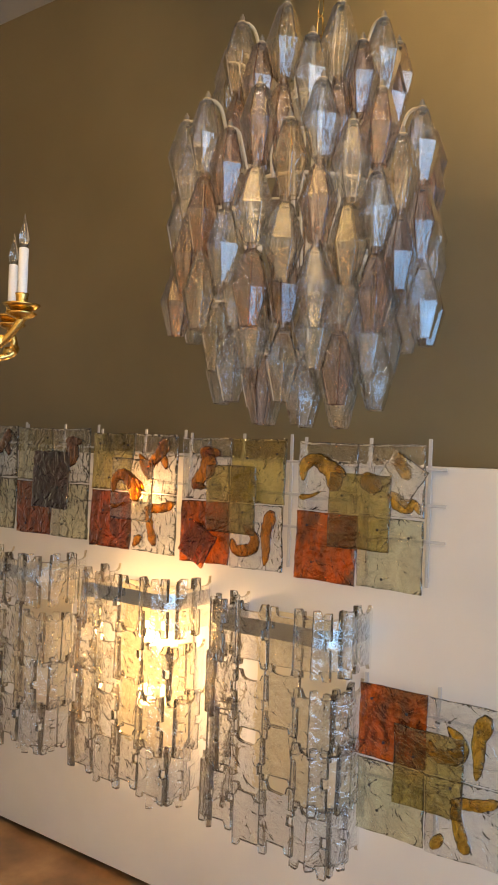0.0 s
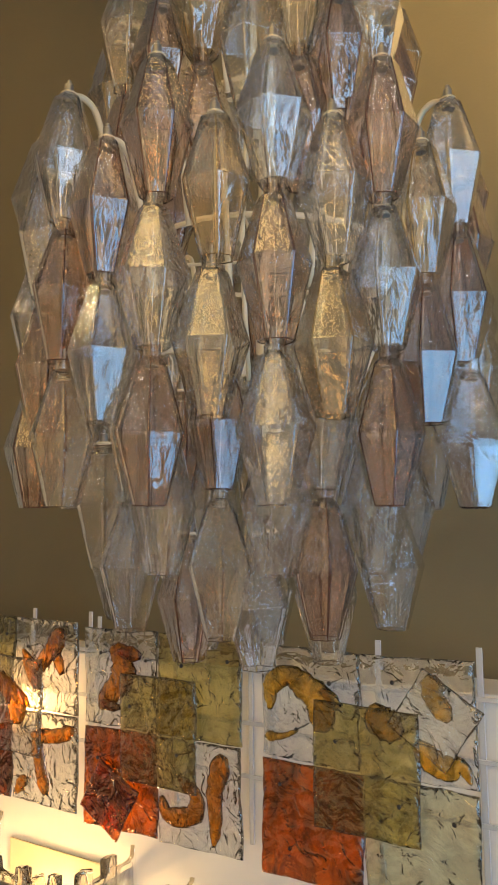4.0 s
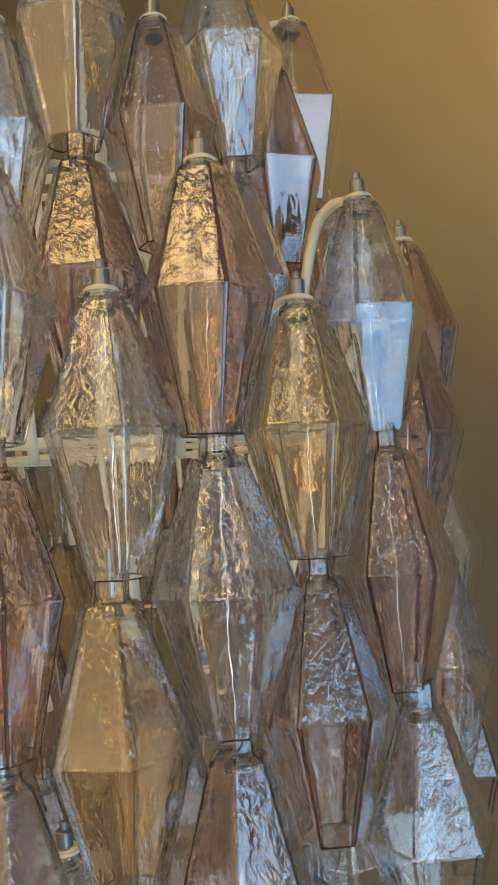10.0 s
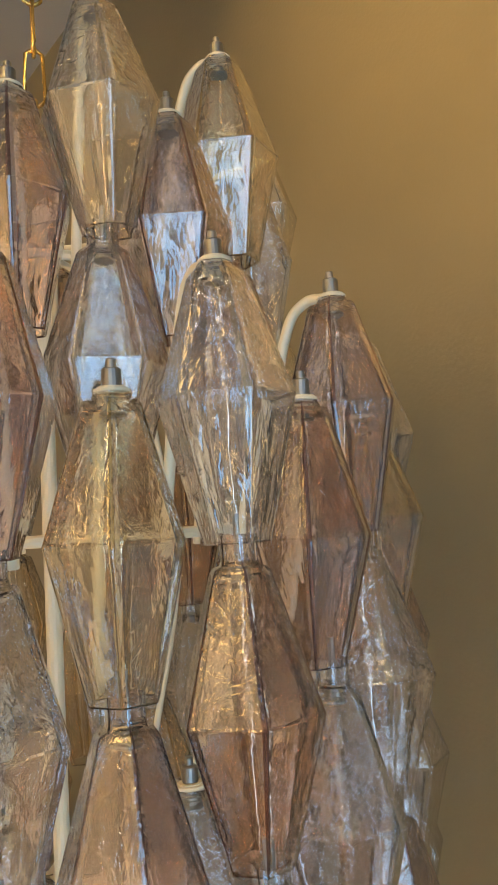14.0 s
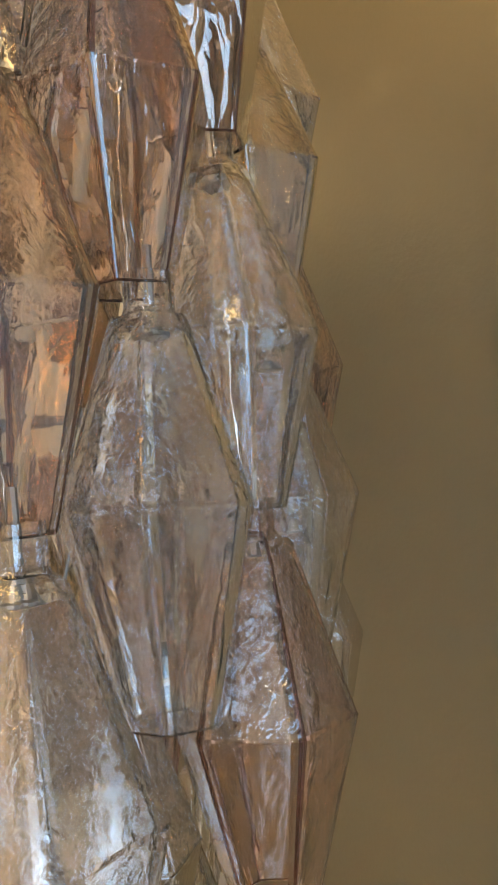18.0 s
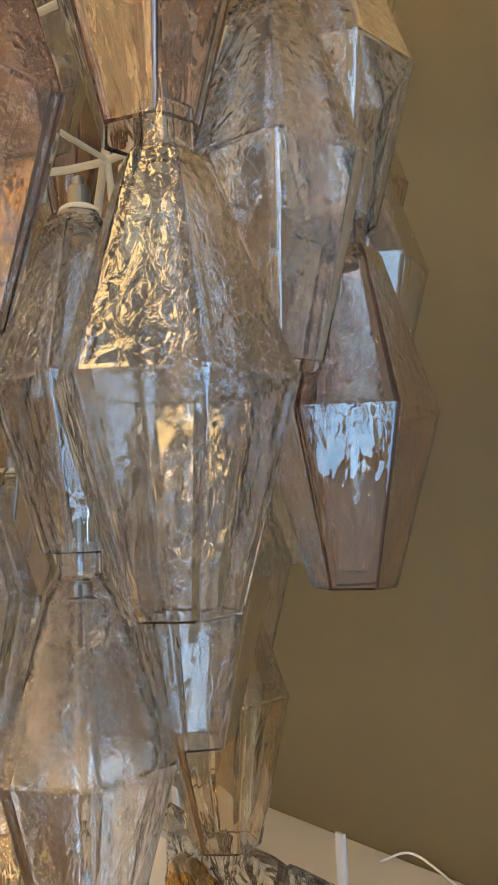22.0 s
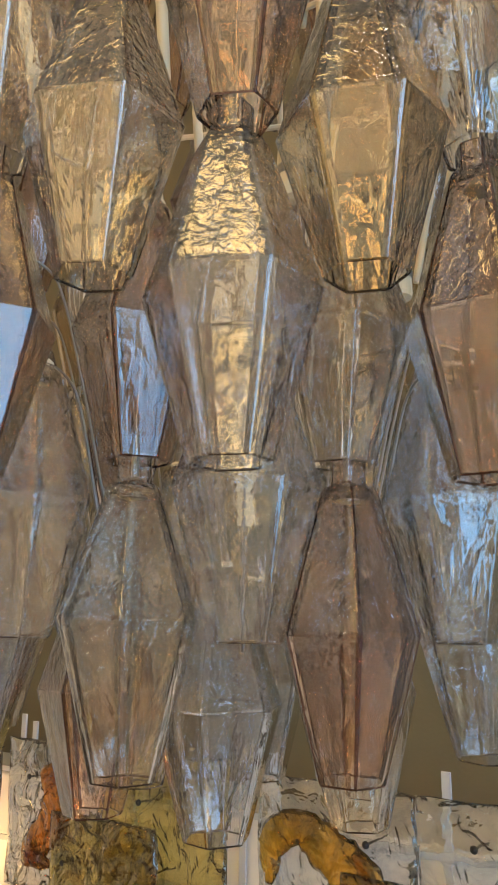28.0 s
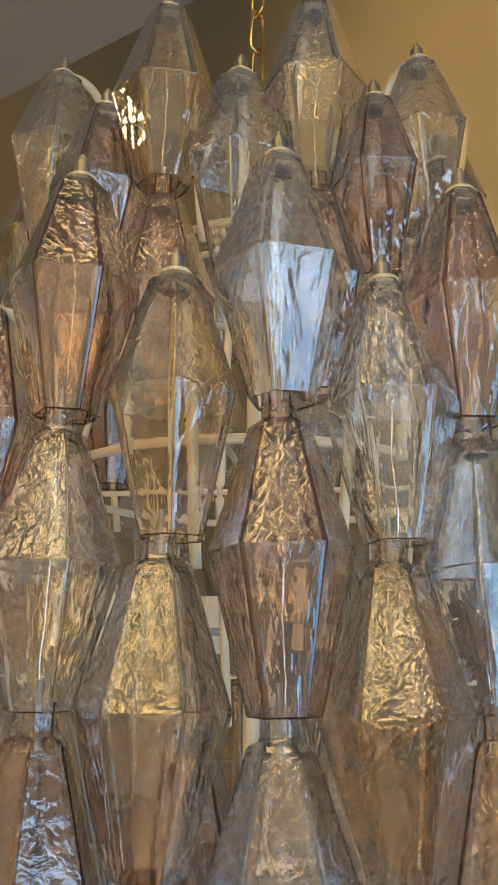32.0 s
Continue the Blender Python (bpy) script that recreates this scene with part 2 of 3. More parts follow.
SLAB = tile_glass("cast_clear_glass", (0.985, 0.98, 0.96), 0.985, 0.7, 18.0, 0.012, 0.22)
SLAB_RIM = tile_glass("cast_clear_glass_rim", (0.66, 0.57, 0.42), 0.7, 0.3, 16.0)
CLEAR_TILE = tile_glass("clear_tile", (0.985, 0.985, 0.965), 0.97)
AMB = tile_glass("amber_brown_trail", (0.985, 0.73, 0.22), 0.75, 0.6, grain=38.0)
HOT = tile_glass("burnt_orange_trail", (0.985, 0.56, 0.10), 0.72, 0.6, grain=38.0)
WINE = tile_glass("dark_brown_trail", (0.74, 0.36, 0.17), 0.7, 0.6, grain=38.0)
T_ORANGE = tile_glass("burnt_orange_tile", (0.90, 0.38, 0.055), 0.5)
T_RUST = tile_glass("dark_rust_tile", (0.76, 0.27, 0.07), 0.45)
T_PLUM = tile_glass("dark_plum_tile", (0.34, 0.18, 0.19), 0.5)
T_GREEN = tile_glass("pale_green_tile", (0.91, 0.90, 0.765), 0.92)
T_OLIVE = tile_glass("olive_green_tile", (0.85, 0.78, 0.47), 0.82)


# ---- mesh tools ----
def mesh_of(name, bm, material, smooth=False):
    bmesh.ops.recalc_face_normals(bm, faces=bm.faces)
    me = bpy.data.meshes.new(name)
    bm.to_mesh(me)
    bm.free()
    if material:
        me.materials.append(material)
    if smooth:
        for p in me.polygons:
            p.use_smooth = True
    return me


def child(name, me, parent, m=None, label=""):
    ob = new(name, me)
    ob.parent = parent
    if m is not None:
        ob.matrix_basis = m
    if label:
        ob["label"] = label
    if me.materials and me.materials[0].name in GLASSY:
        ob.visible_shadow = False
    return ob


def part(name, bm, material, parent, label="", m=None, smooth=False):
    return child(name, mesh_of(name, bm, material, smooth), parent, m, label)


def thing(name, label, category, group="", m=None, kind=""):
    ob = new(name)
    ob.empty_display_size = 0.05
    if m is not None:
        ob.matrix_basis = m
    return tagged(ob, label, category, group, kind)


def lathe(profile, seg, bm=None, m=None, corners=None, closed=False):
    """Turns a profile of (radius, height) round z; corners gives other (cos, sin) pairs than a circle's."""
    bm = bm or bmesh.new()
    ring = corners or [(math.cos(6.28319 * k / seg), math.sin(6.28319 * k / seg)) for k in range(seg)]
    rows = []
    for r, z in profile:
        rows.append([bm.verts.new((m or Matrix()) @ Vector((c * r, s * r, z))) for c, s in ring])
    k = len(ring)
    for a, b in zip(rows, rows[1:] + (rows[:1] if closed else [])):
        for i in range(k):
            bm.faces.new((a[i], a[(i + 1) % k], b[(i + 1) % k], b[i]))
    if not closed:
        bm.faces.new(rows[0])
        bm.faces.new(rows[-1])
    return bm


def box(size, m=None, bevel=0.0, bm=None):
    bm = bm or bmesh.new()
    made = bmesh.ops.create_cube(bm, size=1, matrix=(m or Matrix()) @ Matrix.Diagonal((*size, 1)))
    if bevel:
        edges = list({e for v in made["verts"] for e in v.link_edges})
        bmesh.ops.bevel(bm, geom=edges, offset=bevel, segments=2, affect="EDGES", profile=0.5)
    return bm


def tube(points, radius, seg=8, bm=None, flat=1.0, closed=False):
    """A round or flattened bar along points."""
    bm = bm or bmesh.new()
    pts = [Vector(p) for p in points]
    rows, count = [], len(pts)
    for i, p in enumerate(pts):
        a, b = pts[(i - 1) % count] if closed or i else p, pts[(i + 1) % count] if closed or i < count - 1 else p
        way = (b - a).normalized()
        side = way.cross(Vector((0, 0, 1)))
        side = side.normalized() if side.length > 1e-3 else Vector((1, 0, 0))
        up = side.cross(way)
        rows.append([bm.verts.new(p + side * math.cos(6.28319 * k / seg) * radius + up * math.sin(6.28319 * k / seg) * radius * flat) for k in range(seg)])
    for a, b in zip(rows, rows[1:] + (rows[:1] if closed else [])):
        for i in range(seg):
            bm.faces.new((a[i], a[(i + 1) % seg], b[(i + 1) % seg], b[i]))
    if not closed:
        bm.faces.new(rows[0])
        bm.faces.new(rows[-1])
    return bm


def bend(points, steps=8):
    """A smooth line through a few points (Catmull-Rom)."""
    p = [Vector(q) for q in points]
    p = [2 * p[0] - p[1]] + p + [2 * p[-1] - p[-2]]
    out = []
    for i in range(1, len(p) - 2):
        for k in range(steps):
            t = k / steps
            out.append(0.5 * (2 * p[i] + (p[i + 1] - p[i - 1]) * t + (2 * p[i - 1] - 5 * p[i] + 4 * p[i + 1] - p[i + 2]) * t * t + (3 * p[i] - p[i - 1] - 3 * p[i + 1] + p[i + 2]) * t ** 3))
    return out + [p[-2]]


def slab(name, size, at, material, label, category, bevel=0.0):
    """A piece of the setting, square to the room: size and centre in (s, d, z)."""
    ob = new(name, mesh_of(name, box(size, None, bevel), material))
    ob.matrix_basis = ROOM @ Matrix.Translation(at)
    return tagged(ob, label, category, kind="structure")


# ---- the room ----
MID_S, MID_D, MID_Z = (S0 + S1) / 2, (D0 + D1) / 2, (FLOOR + CEIL) / 2
slab("floor", (S1 - S0 + 0.6, D1 - D0 + 0.6, 0.1), (MID_S, MID_D, FLOOR - 0.05), FLOORM, "dark brown varnished floor with mottled grain", "floor")
slab("ceiling", (S1 - S0 + 0.6, D1 - D0 + 0.6, 0.1), (MID_S, MID_D, CEIL + 0.05), CEILING, "plain dim grey painted ceiling", "ceiling")
slab("wall_back", (S1 - S0 + 0.4, 0.2, CEIL - FLOOR), (MID_S, D1 + 0.1, MID_Z), OLIVE, "olive brown painted wall behind the lamps", "wall")
slab("wall_end", (0.2, D1 - D0, CEIL - FLOOR), (S0 - 0.1, MID_D, MID_Z), CREAM, "plain cream painted end wall", "wall")


def wall_with_window(name, along_s, fixed, low, high, bays, z0, z1, label):
    """A wall round its openings, as one mesh, with each window's frame and panes in it."""
    global count
    bm = bmesh.new()
    solid = [(a, b, FLOOR, CEIL) for a, b in zip([low] + [w1 for w0, w1 in bays], [w0 for w0, w1 in bays] + [high])]
    for a, b, c, d in solid + [(w0, w1, FLOOR, z0) for w0, w1 in bays if z0 > FLOOR + 0.01] + [(w0, w1, z1, CEIL) for w0, w1 in bays]:
        size, at = (b - a, 0.2, d - c), ((a + b) / 2, fixed, (c + d) / 2)
        if not along_s:
            size, at = (0.2, b - a, d - c), (fixed, (a + b) / 2, (c + d) / 2)
        box(size, Matrix.Translation(at), 0, bm)
    ob = new(name, mesh_of(name, bm, CREAM))
    ob.matrix_basis = ROOM
    tagged(ob, label, "wall", kind="structure")
    for w0, w1 in bays:
        count += 1
        win = thing("window_%d" % count, "tall shop window with dark metal frame", "window", "shop windows", ROOM, "structure")
        bm = bmesh.new()
        mid = (w0 + w1) / 2
        for a, b, c, d in ((w0, w1, z0, z0 + 0.05), (w0, w1, z1 - 0.05, z1), (w0, w0 + 0.05, z0, z1), (w1 - 0.05, w1, z0, z1), (mid - 0.025, mid + 0.025, z0, z1)):
            size, at = (b - a, 0.06, d - c), ((a + b) / 2, fixed, (c + d) / 2)
            if not along_s:
                size, at = (0.06, b - a, d - c), (fixed, (a + b) / 2, (c + d) / 2)
            box(size, Matrix.Translation(at), 0, bm)
        part("window_frame", bm, BLACK, win)
        for a, b in ((w0 + 0.05, mid - 0.025), (mid + 0.025, w1 - 0.05)):
            size, at = (b - a, 0.008, z1 - z0 - 0.1), ((a + b) / 2, fixed, (z0 + z1) / 2)
            if not along_s:
                size, at = (0.008, b - a, z1 - z0 - 0.1), (fixed, (a + b) / 2, (z0 + z1) / 2)
            pane = part("pane", box(size, Matrix.Translation(at)), PANE, win)
            pane.visible_shadow = False


count = 0
wall_with_window("wall_front", True, D0 - 0.1, S0, S1, FRONT_BAYS, 0.0, HEAD_Z, "cream painted wall with a tall shop window")
wall_with_window("wall_side", False, S1 + 0.1, D0, D1, END_BAYS, 0.0, HEAD_Z, "cream painted wall with a tall shop window")

# white display board along the back wall, with its dark plinth
BOARD_D, BOARD_TOP, BOARD_END = 2.175, 1.566, -0.675
slab("display_board", (BOARD_END + 5.1, D1 - BOARD_D, BOARD_TOP + 0.011), ((BOARD_END - 5.1) / 2, (D1 + BOARD_D) / 2, (BOARD_TOP - 0.011) / 2), WHITE, "white painted display board standing against the olive wall", "display board", 0.004)
slab("baseboard", (BOARD_END + 5.1, 0.09, 0.029), ((BOARD_END - 5.1) / 2, D1 - 0.0455, FLOOR + 0.0145), DARK, "dark grey painted plinth under the white board", "baseboard")

# fittings for the added, unseen ceiling spots
for s, d, aim, watts, cone in FILL_SPOTS:
    spot = thing("fill_spot_fitting", "small black ceiling spotlight, added out of view, switched on, warm", "spotlight", "ceiling spots", Matrix.Translation(room(s, d, CEIL)))
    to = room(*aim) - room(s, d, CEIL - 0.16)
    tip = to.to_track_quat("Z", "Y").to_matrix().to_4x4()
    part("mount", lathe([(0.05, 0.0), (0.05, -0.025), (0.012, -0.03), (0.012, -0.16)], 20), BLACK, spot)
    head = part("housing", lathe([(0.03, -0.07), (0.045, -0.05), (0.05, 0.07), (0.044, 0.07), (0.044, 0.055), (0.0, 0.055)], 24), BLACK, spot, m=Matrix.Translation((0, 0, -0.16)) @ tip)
    part("lens", lathe([(0.043, 0.056), (0.043, 0.06)], 24), FILL_FACE, head)

# round ceiling lamps above the visitor
RIM = mesh_of("rim", lathe([(0.33, 0.0), (0.34, -0.01), (0.34, -0.09), (0.33, -0.1), (0.32, -0.1), (0.32, 0.0)], 48), BRASS)
DIFFUSER = mesh_of("diffuser", lathe([(0.318, -0.02), (0.318, -0.094), (0.28, -0.105), (0.0, -0.11)], 48), DRUM)
for x, y in ((-0.3, 0.8), (-0.75, 0.12), (-1.05, -0.52), (-0.2, -0.45)):
    drum = thing("ceiling_lamp", "round cream drum lamp on the ceiling, switched on", "ceiling lamp", "round ceiling lamps", Matrix.Translation((x, y, CEIL)))
    child("rim", RIM, drum)
    child("diffuser", DIFFUSER, drum, None, "glowing cream diffuser")

# ---- the glass chandelier ----
CX, CY = 0.171, 2.126
chandelier = thing("glass_chandelier", "large chandelier of hanging faceted clear, rose and amber glass drops", "chandelier", m=Matrix.Translation((CX + 0.0012, CY + 0.0091, 2.2 + 0.0114)) @ pose(0, 0, 0, 0.7, 0.62, -0.14) @ Matrix.Scale(0.987, 4) @ Matrix.Translation((0, 0, -2.2)))
rnd = random.Random(7)


def hexa(most=2.0):
    """Six sides with softly rounded corners, as (cos, sin) pairs of a unit corner radius; most cuts the corners rounder."""
    out = []
    for k in range(6):
        a = radians(60 * k + 30)
        for o, pull in ((-0.1, 1.0), (-0.042, 1.0), (-0.015, 0.995), (0.015, 0.995), (0.042, 1.0), (0.1, 1.0)):
            f = min(most, math.cos(math.pi / 6) / math.cos(math.pi / 6 - abs(o)) * pull)
            out.append((math.cos(a + o) * f, math.sin(a + o) * f))
    return out


# body height 0.185 over a waist of 0.096; the neck slips into the drop above
def drop_mesh(name, material, inside, ridge, seed, neck=0.206):
    r = random.Random(seed)
    w, b, t = 0.0495 * r.uniform(0.97, 1.04), 0.0232 * r.uniform(0.95, 1.08), 0.0212 * r.uniform(0.95, 1.07)
    zw, th = 0.096 + r.uniform(-0.006, 0.006), 0.0022
    outer = [(b - th * 0.4, 0.0), (b, 0.0012), (w - 0.0006, zw - 0.0018), (w, zw), (w - 0.0008, zw + 0.0018), (t, 0.1815), (t - 0.0022, 0.1845), (0.0138, 0.1862), (0.0126, 0.189), (0.0126, neck)]
    inner = [(0.0098, neck), (0.0098, 0.187), (t - 0.0062, 0.181), (t - th, 0.176), (w - th, zw + 0.001), (w - th, zw - 0.001), (b - th, 0.0012)]
    bm = bmesh.new()
    ring, round_ring = hexa(), hexa(0.945)
    circle = [(math.cos(math.atan2(s, c)), math.sin(math.atan2(s, c))) for c, s in ring]
    rows = []
    six = [Vector((r.uniform(-0.0009, 0.0009), r.uniform(-0.0009, 0.0009), r.uniform(-0.0008, 0.0008))) for _ in range(6)]
    wob = [six[q // 6] for q in range(36)]
    for q, (rad, z) in enumerate(outer + inner):
        use = circle if z > 0.1855 else (ring if q < len(outer) else round_ring)
        rows.append([bm.verts.new(Vector((c * rad, s * rad, z)) + (o if 0.01 < z < 0.18 else o * 0.3)) for (c, s), o in zip(use, wob)])
    k = len(ring)
    for q, (a, c) in enumerate(zip(rows, rows[1:] + rows[:1])):
        for i in range(k):
            f = bm.faces.new((a[i], a[(i + 1) % k], c[(i + 1) % k], c[i]))
            f.smooth, f.material_index = i % 6 != 5, int(len(outer) <= q < len(rows) - 1) or (2 if i % 6 in (1, 2, 3) or q in (0, len(rows) - 1) else 0)
    for row in rows:
        level = set(row)
        for v in row:
            for e in v.link_edges:
                if e.other_vert(v) in level:
                    e.smooth = False
    me = mesh_of(name, bm, material)
    me.materials.append(inside)
    me.materials.append(ridge)
    return me


TINTS = {"c": (CLEAR, "clear glass drop", CLEAR_IN, CLEAR_RIDGE), "r": (ROSE, "smoky rose glass drop", ROSE_IN, ROSE_RIDGE), "a": (AMBER, "pale amber glass drop", AMBER_IN, AMBER_RIDGE), "s": (SMOKE, "pale smoke grey glass drop", SMOKE_IN, SMOKE_RIDGE)}
DROPS = {key: [drop_mesh("glass_drop", mat_, inner_, ridge_, 10 * i + j) for j in range(4)] for i, (key, (mat_, _, inner_, ridge_)) in enumerate(TINTS.items())}
TOPS = {key: [drop_mesh("glass_drop", mat_, inner_, ridge_, 10 * i + j, 0.1905) for j in range(4)] for i, (key, (mat_, _, inner_, ridge_)) in enumerate(TINTS.items())}
WASHER = mesh_of("washer", lathe([(0.0112, 0.0), (0.0118, 0.0006), (0.0118, 0.0022), (0.0112, 0.0028), (0.0095, 0.003), (0.0095, 0.0041)], 20), IVORY, False)
NUT = mesh_of("nut", lathe([(0.006, 0.0), (0.0064, 0.0008), (0.0064, 0.0115), (0.0055, 0.0125), (0.0032, 0.013), (0.0032, 0.018), (0.0024, 0.019)], 18), NICKEL)
PIN = mesh_of("pin", lathe([(0.0022, 0.0), (0.0022, 0.03)], 8), NICKEL)
# bent wire down the hollow of a drop, two lengths hooked into each other, and the clip under the cap
HANGER = mesh_of("hanging_wire", tube(bend([(0, 0, 0.188), (0.0014, 0.0006, 0.165), (-0.0012, 0.0008, 0.14), (0.0006, -0.001, 0.118), (0.0, 0.0, 0.108), (0.0034, 0.0, 0.102), (0.0, 0.0, 0.0975), (-0.003, 0.0, 0.102), (0.0, 0.001, 0.106), (0.0008, 0.0008, 0.09), (-0.001, 0.0, 0.06), (0.001, -0.0008, 0.03), (0, 0, 0.0)], 4), 0.00085, 6), STEEL, True)
CLIP = mesh_of("clip", lathe([(0.0075, 0.0), (0.0085, 0.0008), (0.0085, 0.0018), (0.006, 0.003), (0.005, 0.007), (0.003, 0.0075)], 12), NICKEL)


def string(angle, radius, cap, tints, spin=(), hook=True, grow=0.0, wire=0.0046):
    """A string of drops under one hook: the top nut's height, then a tint for each drop downwards."""
    a = radians(angle)
    # the rings bulge on one side
    wide = math.cos(a) * (1 + 0.13 * math.cos(a) ** 2 if math.cos(a) < 0 else 1)
    z = cap - 0.205
    for i, key in enumerate(tints):
        x, y = (radius + grow * (i + 0.4)) * wide, (radius + grow * (i + 0.4)) * math.sin(a)
        yaw = angle + 30 + (spin[i] if i < len(spin) else rnd.uniform(-30, 30))
        at = Matrix.Translation((x + rnd.uniform(-0.002, 0.002), y + rnd.uniform(-0.002, 0.002), z + 0.19))
        lean = pose(0, 0, 0, rnd.uniform(-1.2, 1.2), rnd.uniform(-1.2, 1.2), yaw)
        drop = child("glass_drop", rnd.choice((DROPS if i else TOPS)[key]), chandelier, at @ lean @ Matrix.Translation((0, 0, -0.19)), TINTS[key][1])
        if i == 0:
            child("washer", WASHER, drop, Matrix.Translation((0, 0, 0.1905)), "ivory washer")
            child("nut", NUT, drop, Matrix.Translation((0, 0, 0.1945)), "nickel nut with threaded stud")
        else:
            child("pin", PIN, drop, Matrix.Translation((0, 0, 0.19)), "nickel pin")
        if i < len(tints) - 1:
            child("hanging_wire", HANGER, drop, None, "thin bent steel wire")
        child("clip", CLIP, drop, Matrix.Translation((0, 0, 0.1755)), "dark nickel clip")
        z -= 0.2
    if hook:
        cap = cap - 0.004
        ux, uy = wide, math.sin(a)
        way = bend([(ux * (radius - 0.085), uy * (radius - 0.085), cap - 0.21), (ux * (radius - 0.062), uy * (radius - 0.062), cap - 0.11), (ux * (radius - 0.04), uy * (radius - 0.04), cap - 0.03), (ux * (radius - 0.022), uy * (radius - 0.02), cap - 0.0095), (ux * (radius - 0.006), uy * (radius - 0.006), cap - 0.0085)], 5)
        part("hook", tube(way, wire, 8), IVORY if wire > 0.004 else NICKEL, chandelier, "ivory enamelled hook" if wire > 0.004 else "thin nickel hook", smooth=True)


# outer ring: thirteen long strings of three and thirteen short ones of two, by turns
LONG = {0: "crc", 1: "rcr", 2: "crc", 3: "rcr", 4: "crc", 5: "cac", 6: "crc", 7: "rca", 8: "cac", 9: "arc", 10: "ccr", 11: "crs", 12: "rcr"}
SHORT = {0: "ca", 1: "ar", 2: "rc", 3: "ac", 4: "cr", 5: "ac", 6: "rc", 7: "ca", 8: "rc", 9: "cs", 10: "cr", 11: "rc", 12: "as"}
# how far each drop of a string is turned
LONG_SPIN = {0: (-20, 26, 25), 1: (-4, 8, -28), 2: (-14, -25, -15), 3: (-14, 10, 20), 11: (-11, 5, 12), 12: (0, -8, -30)}
SHORT_SPIN = {0: (9, 7), 1: (-18, -3), 2: (8, 8), 11: (29, -29), 12: (16, -22)}
STEP = 360 / 26
for k in range(13):
    string(-92.6 + 2 * k * STEP - (2.0 if k == 3 else 0), 0.312 if k in (2, 3) else 0.317, 2.482, LONG[k], LONG_SPIN.get(k, ()), grow={2: 0.012, 3: 0.008}.get(k, 0))
    string(-92.6 + (2 * k + 1) * STEP, 0.313, 2.391, SHORT[k], SHORT_SPIN.get(k, ()), grow=0.011 if k == 2 else 0)
# upper ring
UP_HIGH = {0: "cr", 1: "sc", 2: "ar", 3: "ca", 4: "rc", 5: "cc", 6: "ar", 7: "cr", 8: "sr", 9: "ar"}
UP_LOW = {0: "c", 1: "r", 2: "r", 3: "c", 4: "a", 5: "c", 6: "r", 7: "c", 8: "a", 9: "r"}
UP_HIGH_SPIN = {0: (10, 21), 1: (-8,), 9: (2, 0)}
UP_LOW_SPIN = {0: (0,), 1: (4,), 2: (-11,), 9: (26,)}
for k in range(10):
    string(-82 + 36 * k, 0.219, 2.724, UP_HIGH[k], UP_HIGH_SPIN.get(k, ()))
    string(-100 + 36 * k, 0.213, 2.645, UP_LOW[k], UP_LOW_SPIN.get(k, ()))
# lower ring and the cluster at the foot
LOWER_SPIN = {0: (5, 22), 1: (-18, -20), 2: (8, -25)}
for k in range(9):
    string(-111 + 40 * k, 0.208, 2.105, ("rs", "sr", "cc", "ra", "cs", "ac", "rc", "cc", "sc")[k], LOWER_SPIN.get(k, ()), wire=0.0012)
    string(-91 + 40 * k, 0.225, 1.99, "cccscccsc"[k], wire=0.0011)
for k in range(6):
    string(-100 + 60 * k, 0.115, 1.851, "cscccr"[k], hook=False)

# ivory frame inside: rings, uprights and lamp holders
for z, r, wide in ((2.285, 0.205, 0.0032), (2.53, 0.130, 0.0032)):
    part("ring", tube([(r * math.cos(radians(10 * k)), r * math.sin(radians(10 * k)), z) for k in range(36)], wide, 8, closed=True, flat=1.4), IVORY, chandelier, "ivory enamelled ring")
for k in range(4):
    a = radians(-103 + 90 * k)
    c, s = math.cos(a), math.sin(a)
    part("upright", tube(bend([(0.15 * c, 0.15 * s, 2.06), (0.2 * c, 0.2 * s, 2.195), (0.205 * c, 0.205 * s, 2.285), (0.13 * c, 0.13 * s, 2.53), (0.008 * c, 0.008 * s, 2.58)], 6), 0.0036, 8), IVORY, chandelier, "ivory enamelled upright", smooth=True)
    part("spoke", tube([(0.008 * c, 0.008 * s, 2.285), (0.205 * c, 0.205 * s, 2.285)], 0.0028, 8), IVORY, chandelier, "ivory enamelled spoke")
    a += radians(26)
    c, s = math.cos(a), math.sin(a)
    holder = part("lamp_holder", lathe([(0.016, 0.0), (0.017, 0.004), (0.015, 0.05), (0.013, 0.056), (0.013, 0.066)], 18), IVORY, chandelier, "ivory lamp holder", Matrix.Translation((0.155 * c, 0.155 * s, 2.12)))
    part("bulb", lathe([(0.009, 0.0), (0.013, 0.01), (0.0165, 0.03), (0.014, 0.05), (0.006, 0.075), (0.001, 0.082)], 16), BULB, holder, "unlit clear bulb", Matrix.Translation((0, 0, -0.001)) @ pose(0, 0, 0, 180), True)
    part("collar", lathe([(0.0165, 0.0), (0.0175, 0.002), (0.0175, 0.007), (0.0165, 0.009)], 18), NICKEL, holder, "nickel collar", Matrix.Translation((0, 0, 0.02)))
part("stem", lathe([(0.007, 1.88), (0.008, 1.885), (0.008, 2.6), (0.012, 2.62), (0.006, 2.63)], 16), IVORY, chandelier, "ivory enamelled centre tube")
link = []
for k in range(10):
    a = 6.28319 * k / 10
    x = 0.0105 * math.cos(a)
    z = 0.0105 * math.sin(a) + (0.0205 if math.sin(a) > 0 else -0.0205)
    link.append((x, 0, z))
LINK = mesh_of("chain_link", tube(link, 0.0023, 8, closed=True), BRASS, True)
z = 2.652
